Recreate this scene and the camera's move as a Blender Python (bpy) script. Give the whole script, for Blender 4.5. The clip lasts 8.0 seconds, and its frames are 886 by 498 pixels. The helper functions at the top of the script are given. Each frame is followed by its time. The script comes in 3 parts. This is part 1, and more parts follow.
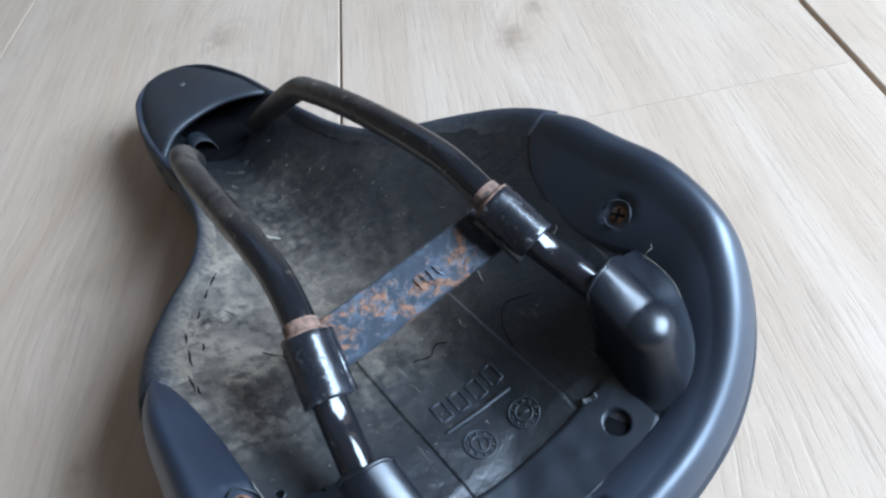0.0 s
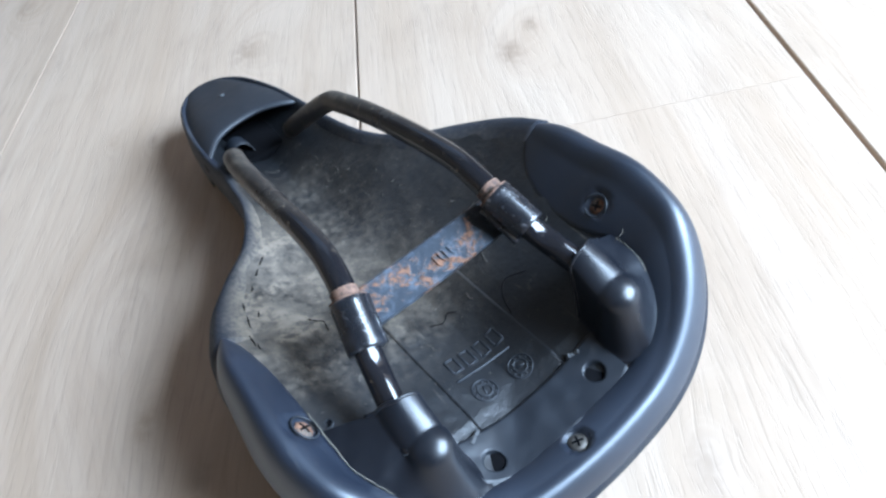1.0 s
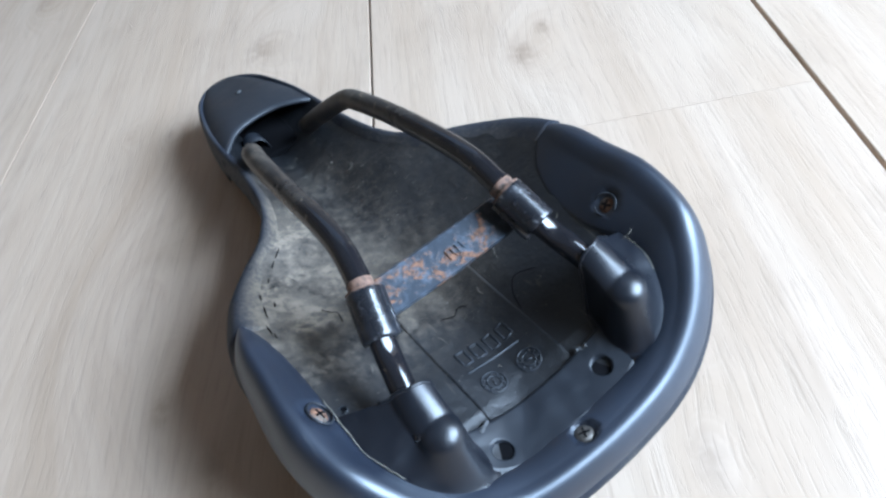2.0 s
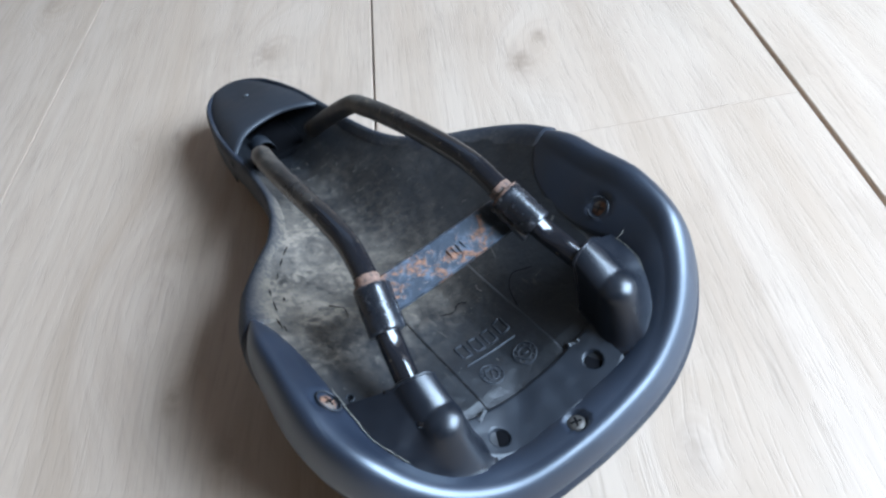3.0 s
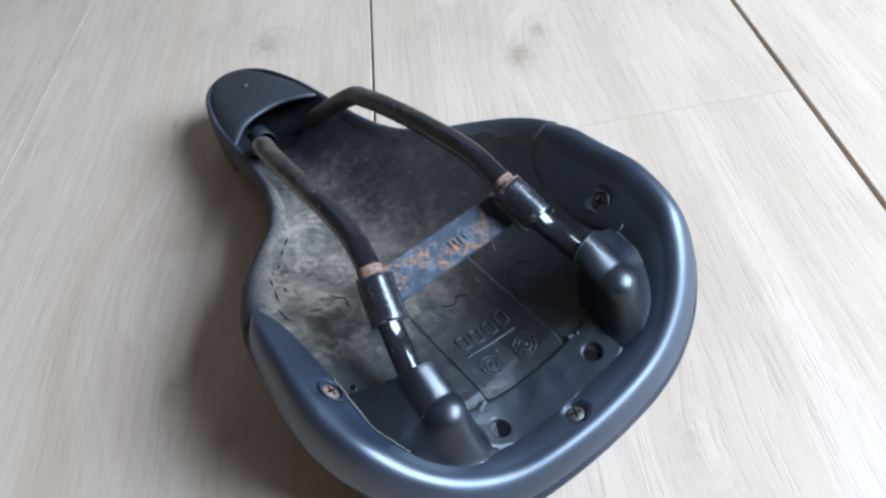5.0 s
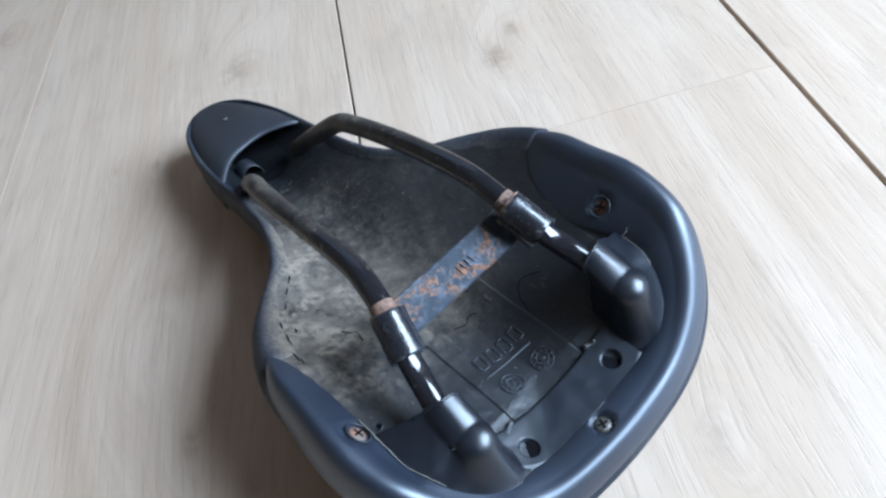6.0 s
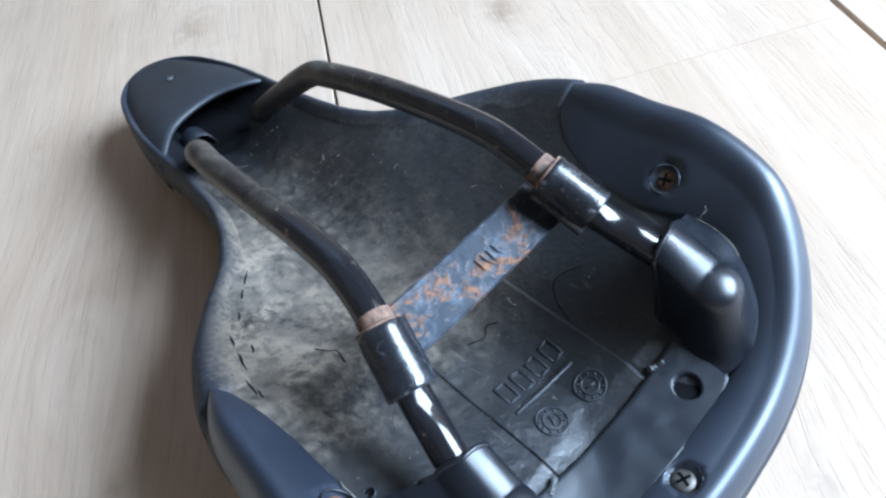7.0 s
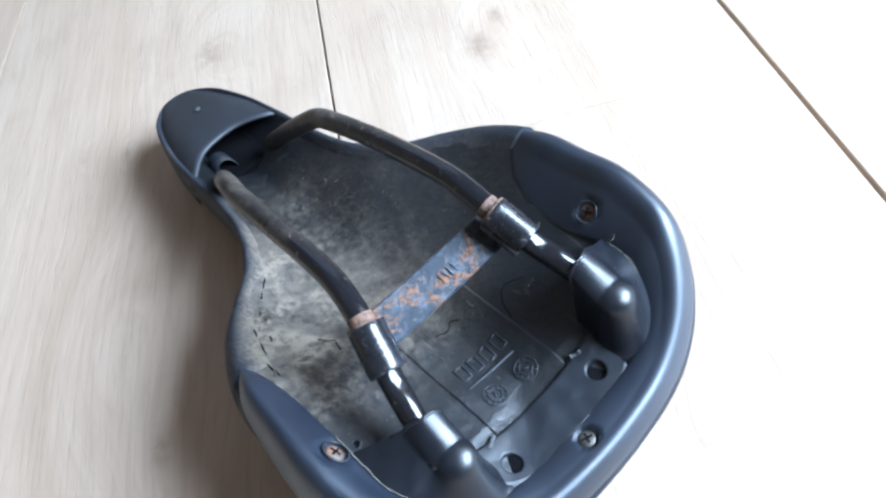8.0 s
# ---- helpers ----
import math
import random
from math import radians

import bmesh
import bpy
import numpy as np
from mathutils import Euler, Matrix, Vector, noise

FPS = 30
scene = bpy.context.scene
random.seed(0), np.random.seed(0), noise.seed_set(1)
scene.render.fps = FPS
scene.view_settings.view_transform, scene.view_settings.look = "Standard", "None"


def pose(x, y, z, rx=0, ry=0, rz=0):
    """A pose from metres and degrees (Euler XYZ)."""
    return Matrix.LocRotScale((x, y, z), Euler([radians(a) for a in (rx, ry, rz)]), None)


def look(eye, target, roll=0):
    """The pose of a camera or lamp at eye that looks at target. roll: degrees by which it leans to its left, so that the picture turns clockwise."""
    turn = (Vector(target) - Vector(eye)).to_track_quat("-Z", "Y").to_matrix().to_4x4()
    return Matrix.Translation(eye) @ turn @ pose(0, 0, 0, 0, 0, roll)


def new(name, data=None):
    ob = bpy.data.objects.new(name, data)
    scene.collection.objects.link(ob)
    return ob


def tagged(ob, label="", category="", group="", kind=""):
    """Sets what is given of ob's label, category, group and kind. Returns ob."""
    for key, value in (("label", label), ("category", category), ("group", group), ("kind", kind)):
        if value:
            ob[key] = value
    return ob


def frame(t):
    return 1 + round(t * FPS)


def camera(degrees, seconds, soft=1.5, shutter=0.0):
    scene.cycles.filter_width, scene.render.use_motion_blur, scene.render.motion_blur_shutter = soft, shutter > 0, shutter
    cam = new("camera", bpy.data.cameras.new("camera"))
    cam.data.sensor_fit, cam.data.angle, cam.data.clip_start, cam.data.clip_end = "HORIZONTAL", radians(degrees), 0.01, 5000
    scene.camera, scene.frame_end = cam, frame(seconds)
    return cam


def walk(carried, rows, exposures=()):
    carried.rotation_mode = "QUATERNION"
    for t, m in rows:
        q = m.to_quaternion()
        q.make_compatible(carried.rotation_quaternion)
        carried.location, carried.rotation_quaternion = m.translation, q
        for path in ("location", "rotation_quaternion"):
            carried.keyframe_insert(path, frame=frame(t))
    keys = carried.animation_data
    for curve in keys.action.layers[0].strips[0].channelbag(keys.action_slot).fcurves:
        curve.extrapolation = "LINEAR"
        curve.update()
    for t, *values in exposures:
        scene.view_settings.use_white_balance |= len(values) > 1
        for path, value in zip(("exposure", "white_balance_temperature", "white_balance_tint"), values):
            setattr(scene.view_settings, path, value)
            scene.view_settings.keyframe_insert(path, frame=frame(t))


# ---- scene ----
cam = camera(64.8, 8.0, soft=2.6)
PATH = [
    (0, (-0.027, -0.008, 0.161), (-0.157, 1.349, -1.303), -15.5),
    (0.5, (-0.03, -0.021, 0.169), (-0.171, 1.334, -1.296), -14.9),
    (1, (-0.029, -0.036, 0.186), (-0.155, 1.32, -1.278), -15.4),
    (1.5, (-0.03, -0.038, 0.186), (-0.17, 1.321, -1.274), -15.3),
    (3, (-0.033, -0.049, 0.197), (-0.152, 1.315, -1.26), -13.6),
    (3.5, (-0.034, -0.05, 0.197), (-0.151, 1.315, -1.26), -13.0),
    (4, (-0.034, -0.05, 0.198), (-0.15, 1.312, -1.262), -13.1),
    (4.5, (-0.034, -0.05, 0.198), (-0.143, 1.31, -1.264), -12.8),
    (5.8, (-0.04, -0.049, 0.203), (-0.119, 1.268, -1.3), -12.8),
    (6, (-0.04, -0.04, 0.205), (-0.103, 1.278, -1.298), -17.8),
    (6.5, (-0.049, -0.028, 0.192), (-0.035, 1.278, -1.322), -17.4),
    (6.8, (-0.049, -0.014, 0.178), (-0.055, 1.296, -1.334), -16.8),
    (7, (-0.05, -0.002, 0.162), (-0.051, 1.295, -1.36), -15.9),
    (7.2, (-0.0485, 0.0012, 0.157), (-0.0545, 1.278, -1.382), -15.5),
    (7.5, (-0.047, -0.002, 0.162), (-0.063, 1.272, -1.38), -16.2),
    (8, (-0.038, -0.028, 0.205), (-0.066, 1.226, -1.353), -16.4),
]
walk(cam, [(t, look(eye, target, roll)) for t, eye, target, roll in PATH],
     [(0, -0.38), (0.5, -0.06), (1, -0.05), (1.5, -0.12), (3, -0.28), (4.5, -0.31), (6, -0.32), (6.5, -0.32), (7, -0.04), (7.2, 0.06), (7.5, 0.32), (8, 0.17)])

# ---------------------------------------------------------------- light
world = bpy.data.worlds.new("world")
scene.world = world
world.use_nodes = True
wn, wl = world.node_tree.nodes, world.node_tree.links
sky = wn.new("ShaderNodeTexSky")
sky.sky_type, sky.sun_disc = "NISHITA", False
sky.sun_elevation, sky.sun_rotation = radians(40), radians(60)
wl.new(sky.outputs[0], wn["Background"].inputs[0])
wn["Background"].inputs[1].default_value = 0.12


def window_light(name, where, target, wide, high, watts, colour):
    data = bpy.data.lights.new(name, "AREA")
    data.shape, data.size, data.size_y, data.energy, data.color = "RECTANGLE", wide, high, watts, colour
    ob = new(name, data)
    ob.matrix_world = look(where, target)
    return ob


window_light("window_light", (0.97, -0.13, 0.76), (0.1, -0.04, 0.25), 0.86, 0.74, 104, (0.55, 0.745, 1.0))
# Added north fill from an unseen, assumed source, for sheen on up-facing plastic.
window_light("sheen_fill_north", (-0.05, 1.47, 1.62), (-0.05, 0.5, 0.75), 1.6, 1.2, 3.0, (0.56, 0.745, 1.0))


# ---------------------------------------------------------------- materials
class Nodes:
    """A small writer of node materials."""

    def __init__(self, name):
        self.mat = bpy.data.materials.new(name)
        self.mat.use_nodes = True
        self.t = self.mat.node_tree
        self.bsdf = self.t.nodes["Principled BSDF"]

    def put(self, socket, value):
        if isinstance(value, bpy.types.NodeSocket):
            self.t.links.new(value, socket)
        elif isinstance(value, tuple) and len(value) == 3 and socket.type == "RGBA":
            socket.default_value = (*value, 1)
        else:
            socket.default_value = value

    def m(self, op, a, b=0.0, c=0.0, clamp=False):
        n = self.t.nodes.new("ShaderNodeMath")
        n.operation, n.use_clamp = op, clamp
        for s, val in zip(n.inputs, (a, b, c)):
            self.put(s, val)
        return n.outputs[0]

    def place(self, kind="Object"):
        return self.t.nodes.new("ShaderNodeTexCoord").outputs[kind]

    def position(self):
        return self.t.nodes.new("ShaderNodeNewGeometry").outputs["Position"]

    def split(self, vec):
        n = self.t.nodes.new("ShaderNodeSeparateXYZ")
        self.put(n.inputs[0], vec)
        return n.outputs[0], n.outputs[1], n.outputs[2]

    def join(self, x, y, z=0.0):
        n = self.t.nodes.new("ShaderNodeCombineXYZ")
        for s, val in zip(n.inputs, (x, y, z)):
            self.put(s, val)
        return n.outputs[0]

    def noise(self, vec, scale, detail=4.0, rough=0.55, warp=0.0):
        n = self.t.nodes.new("ShaderNodeTexNoise")
        for key, val in (("Vector", vec), ("Scale", scale), ("Detail", detail), ("Roughness", rough), ("Distortion", warp)):
            self.put(n.inputs[key], val)
        return n.outputs["Fac"]

    def cells(self, vec, scale):
        n = self.t.nodes.new("ShaderNodeTexVoronoi")
        self.put(n.inputs["Vector"], vec)
        self.put(n.inputs["Scale"], scale)
        return n.outputs["Distance"]

    def ramp(self, fac, lo, hi, a=0.0, b=1.0):
        n = self.t.nodes.new("ShaderNodeMapRange")
        n.interpolation_type = "SMOOTHSTEP"
        for key, val in (("Value", fac), ("From Min", lo), ("From Max", hi), ("To Min", a), ("To Max", b)):
            self.put(n.inputs[key], val)
        return n.outputs[0]

    def mix(self, fac, a, b):
        n = self.t.nodes.new("ShaderNodeMix")
        n.data_type = "RGBA"
        self.put(n.inputs["Factor"], fac)
        self.put(n.inputs[6], a)
        self.put(n.inputs[7], b)
        return n.outputs[2]

    def bump(self, height, strength, distance, before=None):
        n = self.t.nodes.new("ShaderNodeBump")
        self.put(n.inputs["Height"], height)
        n.inputs["Strength"].default_value, n.inputs["Distance"].default_value = strength, distance
        if before:
            self.put(n.inputs["Normal"], before)
        return n.outputs[0]

    def finish(self, **values):
        for key, val in values.items():
            self.put(self.bsdf.inputs[key.replace("_", " ")], val)
        return self.mat


def wood():
    """Pale brushed oak: long grain that bends round the knots, pores, faint stains."""
    n = Nodes("oak")
    x, y, z = n.split(n.position())
    own = n.t.nodes.new("ShaderNodeObjectInfo").outputs["Random"]
    shift = n.m("MULTIPLY", own, 7.0)
    yy = n.m("ADD", y, shift)
    wander = n.noise(n.join(n.m("MULTIPLY", x, 5.0), n.m("MULTIPLY", yy, 1.4), shift), 1.0, 2.0)
    g = n.m("MULTIPLY_ADD", wander, 0.7, n.m("MULTIPLY", x, 9.0))
    eyes = None
    for kx, ky, size, amp, heart in KNOTS:
        dx = n.m("DIVIDE", n.m("SUBTRACT", x, kx), size)
        dy = n.m("DIVIDE", n.m("SUBTRACT", y, ky), size * 2.0)
        d2 = n.m("ADD", n.m("MULTIPLY", dx, dx), n.m("MULTIPLY", dy, dy))
        e = n.m("POWER", 2.718, n.m("MULTIPLY", d2, -1.0))
        g = n.m("MULTIPLY_ADD", e, amp * 0.7, g)
        core = n.m("MULTIPLY", n.m("POWER", 2.718, n.m("MULTIPLY", d2, -9.0)), heart)
        eyes = core if eyes is None else n.m("MAXIMUM", eyes, core)
    rings = n.noise(n.join(n.m("MULTIPLY", g, 4.5), n.m("MULTIPLY", yy, 0.6), shift), 1.0, 3.0, 0.6)
    fine = n.noise(n.join(n.m("MULTIPLY", g, 34.0), n.m("MULTIPLY", yy, 9.0), shift), 1.0, 3.0, 0.6)
    along = n.m("MULTIPLY_ADD", g, 0.020, x)
    pores = n.noise(n.join(n.m("MULTIPLY", along, 620.0), n.m("MULTIPLY", yy, 34.0), 0.0), 1.0, 3.0, 0.55)
    fleck = n.noise(n.join(n.m("MULTIPLY", along, 980.0), n.m("MULTIPLY", yy, 78.0), 2.0), 1.0, 3.0, 0.6)
    blotch = n.noise(n.join(n.m("MULTIPLY", x, 9.0), n.m("MULTIPLY", yy, 4.0), 3.0), 1.0, 3.0)
    cloud = n.noise(n.join(n.m("MULTIPLY", x, 34.0), n.m("MULTIPLY", yy, 13.0), 6.0), 1.0, 4.0, 0.6)
    colour = n.mix(n.ramp(rings, 0.30, 0.70), (0.499, 0.376, 0.288), (0.439, 0.319, 0.233))
    colour = n.mix(n.ramp(fine, 0.46, 0.76, 0.0, 0.20), colour, (0.352, 0.253, 0.179))
    colour = n.mix(n.ramp(blotch, 0.42, 0.72, 0.0, 0.4), colour, (0.508, 0.403, 0.319))
    colour = n.mix(n.ramp(cloud, 0.47, 0.72, 0.0, 0.42), colour, (0.361, 0.261, 0.190))
    streak = n.noise(n.join(n.m("MULTIPLY", along, 260.0), n.m("MULTIPLY", yy, 15.0), 5.0), 1.0, 4.0, 0.6)
    colour = n.mix(n.ramp(streak, 0.40, 0.70, 0.0, 0.24), colour, (0.334, 0.243, 0.174))
    pit = n.m("MULTIPLY", n.ramp(pores, 0.53, 0.66), n.ramp(cloud, 0.30, 0.60, 0.35, 1.0))
    dash = n.m("MULTIPLY", n.ramp(fleck, 0.55, 0.68), n.ramp(streak, 0.36, 0.60, 0.3, 1.0))
    colour = n.mix(n.m("MULTIPLY", pit, 0.17), colour, (0.256, 0.195, 0.145))
    colour = n.mix(n.m("MULTIPLY", dash, 0.17), colour, (0.256, 0.190, 0.143))
    ragged = n.m("MULTIPLY", eyes, n.ramp(n.noise(n.position(), 150.0, 5.0, 0.6), 0.26, 0.62))
    colour = n.mix(n.m("MULTIPLY", ragged, 0.85), colour, (0.25, 0.175, 0.125))
    relief = n.m("ADD", n.m("MULTIPLY", n.m("MAXIMUM", pit, dash), -0.8), n.m("MULTIPLY", fine, 0.4))
    return n.finish(Base_Color=colour, Roughness=n.ramp(fine, 0.3, 0.7, 0.42, 0.60), Specular_IOR_Level=0.4,
                    Normal=n.bump(relief, 0.22, 0.0005))


def plain(name, colour, rough, metal=0.0, grain=0.06, scale=60.0, bump=0.0, far=0.002, gloss=0.5):
    n = Nodes(name)
    v = n.noise(n.place(), scale, 5.0)
    big = n.noise(n.place(), scale * 0.12, 3.0)
    dark = tuple(c * (1 - grain * 3) for c in colour)
    mixed = n.mix(n.ramp(n.m("MULTIPLY_ADD", big, 0.5, n.m("MULTIPLY", v, 0.5)), 0.35, 0.65), dark, colour)
    extra = {"Normal": n.bump(v, bump, far)} if bump else {}
    return n.finish(Base_Color=mixed, Roughness=n.ramp(v, 0.3, 0.7, max(0.03, rough - 0.06), rough + 0.06), Metallic=metal,
                    Specular_IOR_Level=gloss, **extra)


def dirty_plastic():
    """Black moulded plastic with grey-brown road dust caked in patches, and fine scratches; shade is painted in by
    thinning the dust.
    """
    n = Nodes("dirty_plastic")
    p = n.place()
    px, py, pz = n.split(p)
    patch = n.m("MULTIPLY_ADD", n.noise(p, 30.0, 4.0, 0.5, 0.3), 0.65, n.m("MULTIPLY", n.noise(p, 140.0, 6.0, 0.7, 0.4), 0.35))
    speck = n.noise(p, 420.0, 4.0, 0.65)
    crumbs = n.ramp(n.noise(p, 900.0, 2.0), 0.66, 0.74)
    # The fade towards the nose also paints in the dark under the cap.
    reach = n.m("MULTIPLY", n.ramp(py, -0.004, 0.040), n.ramp(py, 0.130, 0.085))
    # Lit side dustier, far side nearly bare: the pan's shade put into the colour.
    side = n.ramp(px, 0.026, -0.042, 0.12, 1.60)
    dust_shade = n.m("MULTIPLY", n.ramp(n.m("MULTIPLY_ADD", speck, 0.50, n.m("MULTIPLY", patch, 0.72)), 0.43, 0.80), n.m("MULTIPLY", reach, side), clamp=True)
    dust_shade = n.m("ADD", dust_shade, n.m("MULTIPLY", crumbs, n.m("MULTIPLY", reach, 0.35)), clamp=True)
    scratch = n.ramp(n.noise(n.join(n.m("MULTIPLY", px, 900.0), n.m("MULTIPLY", py, 60.0), pz), 1.0, 2.0, 0.5, 1.2), 0.68, 0.76)
    weave = n.noise(n.join(n.m("MULTIPLY", px, 260.0), n.m("MULTIPLY", py, 300.0), n.m("MULTIPLY", pz, 260.0)), 1.0, 6.0, 0.72, 0.5)
    dust_shade = n.m("MULTIPLY", dust_shade, n.ramp(weave, 0.30, 0.60, 0.55, 1.10), clamp=True)
    bare = n.ramp(n.noise(p, 46.0, 5.0, 0.62, 0.6), 0.38, 0.60, 0.48, 1.12)
    dust_shade = n.m("MULTIPLY", dust_shade, bare, clamp=True)
    dust_shade = n.m("ADD", n.m("MULTIPLY", dust_shade, 0.9), n.m("MULTIPLY", scratch, 0.22), clamp=True)
    colour = n.mix(dust_shade, (0.0095, 0.0105, 0.0125), (0.235, 0.188, 0.143))
    return n.finish(Base_Color=colour, Roughness=n.ramp(dust_shade, 0.0, 0.6, 0.42, 0.82), Specular_IOR_Level=0.62,
                    Normal=n.bump(n.m("MULTIPLY_ADD", patch, 1.2, n.m("MULTIPLY_ADD", speck, 0.7, n.m("MULTIPLY", weave, 0.6))), 0.34, 0.0012))


def rubber():
    """Satin black moulded trim with a fine skin and a few scuffs."""
    n = Nodes("satin_rubber")
    p = n.place()
    skin = n.noise(p, 2600.0, 2.0)
    wear = n.noise(p, 28.0, 5.0, 0.6)
    scuff = n.ramp(n.noise(n.join(n.m("MULTIPLY", n.split(p)[0], 300.0), n.m("MULTIPLY", n.split(p)[1], 40.0), n.split(p)[2]), 1.0, 3.0, 0.6, 1.5), 0.66, 0.76)
    colour = n.mix(n.ramp(wear, 0.35, 0.7), (0.0048, 0.0080, 0.0155), (0.0080, 0.0125, 0.0230))
    colour = n.mix(n.m("MULTIPLY", scuff, 0.25), colour, (0.06, 0.06, 0.06))
    rough = n.m("ADD", n.ramp(wear, 0.3, 0.7, 0.40, 0.50), n.m("MULTIPLY", scuff, 0.12))
    return n.finish(Base_Color=colour, Roughness=rough, Specular_IOR_Level=0.80, Coat_Weight=0.55, Coat_Roughness=0.44, Coat_Tint=(0.74, 0.87, 1.0, 1.0), Normal=n.bump(skin, 0.10, 0.0002))


def cover_cloth():
    """Black leatherette with a pebbled, slightly dusty skin."""
    n = Nodes("leatherette")
    p = n.place()
    pebble = n.cells(p, 2400.0)
    wear = n.noise(p, 40.0, 5.0)
    colour = n.mix(n.ramp(wear, 0.4, 0.75), (0.011, 0.015, 0.024), (0.036, 0.038, 0.044))
    fine = n.noise(p, 700.0, 4.0, 0.65)
    colour = n.mix(n.ramp(n.m("MULTIPLY_ADD", fine, 0.6, n.m("MULTIPLY", n.noise(p, 75.0, 4.0), 0.4)), 0.50, 0.68, 0.0, 0.28), colour, (0.13, 0.112, 0.095))
    spread = n.t.nodes.new("ShaderNodeAttribute")
    spread.attribute_name = "grime"
    dirt = n.m("MULTIPLY", spread.outputs["Fac"], n.ramp(n.m("MULTIPLY_ADD", n.noise(p, 60.0, 5.0, 0.6), 0.5, n.m("MULTIPLY", fine, 0.5)), 0.36, 0.62, 0.15, 1.0), clamp=True)
    colour = n.mix(dirt, colour, (0.20, 0.160, 0.120))
    return n.finish(Base_Color=colour, Roughness=0.62, Specular_IOR_Level=0.4, Normal=n.bump(pebble, 0.4, 0.0003))


def painted_steel():
    """Gloss black enamel on the rails, dulled with dust towards the nose."""
    n = Nodes("black_enamel")
    p = n.place()
    px, py, pz = n.split(p)
    wear = n.noise(p, 90.0, 5.0, 0.65)
    dull = n.ramp(n.m("MULTIPLY_ADD", wear, 0.030, py), 0.052, 0.100)
    chips = n.m("MULTIPLY", n.ramp(n.noise(p, 330.0, 5.0, 0.62), 0.60, 0.68), n.ramp(n.noise(p, 60.0, 3.0), 0.42, 0.60, 0.15, 1.0))
    colour = n.mix(n.m("MULTIPLY", dull, n.ramp(wear, 0.42, 0.62, 0.12, 1.0)), (0.009, 0.009, 0.011), (0.074, 0.062, 0.050))
    colour = n.mix(n.m("MULTIPLY", chips, 0.55), colour, (0.22, 0.17, 0.12))
    rough = n.m("ADD", n.m("MULTIPLY", dull, 0.28), n.ramp(wear, 0.3, 0.7, 0.10, 0.20))
    return n.finish(Base_Color=colour, Roughness=rough, Specular_IOR_Level=0.6, Normal=n.bump(wear, 0.12, 0.0006))


def chipped_enamel():
    """Glossy black paint on pressed steel, rubbed grey and speckled with chips."""
    n = Nodes("chipped_black_enamel")
    p = n.place()
    wear = n.noise(p, 140.0, 5.0, 0.6)
    chips = n.ramp(n.noise(p, 520.0, 4.0, 0.6), 0.60, 0.67)
    colour = n.mix(n.ramp(wear, 0.45, 0.72), (0.009, 0.010, 0.013), (0.020, 0.023, 0.031))
    colour = n.mix(n.m("MULTIPLY", chips, n.ramp(wear, 0.42, 0.60, 0.1, 0.75)), colour, (0.20, 0.20, 0.21))
    return n.finish(Base_Color=colour, Roughness=n.m("ADD", n.ramp(wear, 0.3, 0.7, 0.22, 0.36), n.m("MULTIPLY", chips, 0.2)), Specular_IOR_Level=0.7,
                    Normal=n.bump(wear, 0.30, 0.0005))


def rusty(name, amount, paint=(0.035, 0.043, 0.055), pale=0.0):
    """Steel with broken paint and rust that breaks out in ragged, pitted patches."""
    n = Nodes(name)
    p = n.place()
    spots = n.noise(p, 95.0, 8.0, 0.68, 0.5)
    grit = n.noise(p, 620.0, 5.0, 0.6)
    f = n.ramp(n.m("MULTIPLY_ADD", n.m("SUBTRACT", grit, 0.5), 0.30, spots), amount - 0.02, amount + 0.10)
    rust = n.mix(n.ramp(grit, 0.35, 0.65), (0.060 + 0.06 * pale, 0.030 + 0.06 * pale, 0.020 + 0.055 * pale), (0.22, 0.105 + 0.05 * pale, 0.062 + 0.065 * pale))
    worn = n.mix(n.ramp(n.noise(p, 260.0, 6.0, 0.65), 0.48, 0.66, 0.0, 0.5), paint, tuple(min(1.0, c * 3.2) for c in paint))
    return n.finish(Base_Color=n.mix(f, worn, rust), Roughness=n.ramp(f, 0.0, 1.0, 0.34, 0.85),
                    Normal=n.bump(n.m("MULTIPLY_ADD", grit, 0.7, f), 0.40, 0.0005))


KNOTS = [(0.000, 0.252, 0.017, 0.42, 1.0), (0.013, 0.272, 0.008, 0.2, 1.0), (-0.136, 0.307, 0.021, 0.4, 0.75), (-0.178, 0.135, 0.026, 0.55, 0.0),
         (-0.176, 0.245, 0.006, 0.2, 0.5), (-0.198, 0.250, 0.005, 0.2, 0.45), (-0.150, 0.087, 0.012, 0.30, 0.7), (-0.128, 0.062, 0.014, 0.30, 0.5), (0.016, 0.040, 0.014, 0.55, 0.5),
         (-0.300, 0.430, 0.018, 0.4, 0.5), (0.190, 0.060, 0.030, 0.6, 0.0)]
OAK = wood()
SUBFLOOR = plain("dark_underlay", (0.060, 0.040, 0.028), 0.9)
# Unseen walls and ceiling: colours chosen for how much warm light they bounce.
PAINT = plain("wall_bounce_beige", (0.37, 0.29, 0.22), 0.8, grain=0.015, scale=9.0, bump=0.1)
CEILING = plain("ceiling_bounce_grey", (0.46, 0.44, 0.41), 0.8, grain=0.015, scale=9.0, bump=0.1)
SHELL = dirty_plastic()
BAND = rubber()
CLOTH = cover_cloth()
ENAMEL = painted_steel()
CAP = plain("satin_black_plastic", (0.017, 0.020, 0.026), 0.54, grain=0.08, scale=90.0, bump=0.04, far=0.0004)
LEDGE = plain("matt_black_plastic", (0.0105, 0.0135, 0.019), 0.46, grain=0.08, scale=120.0, bump=0.08, far=0.0004, gloss=0.55)
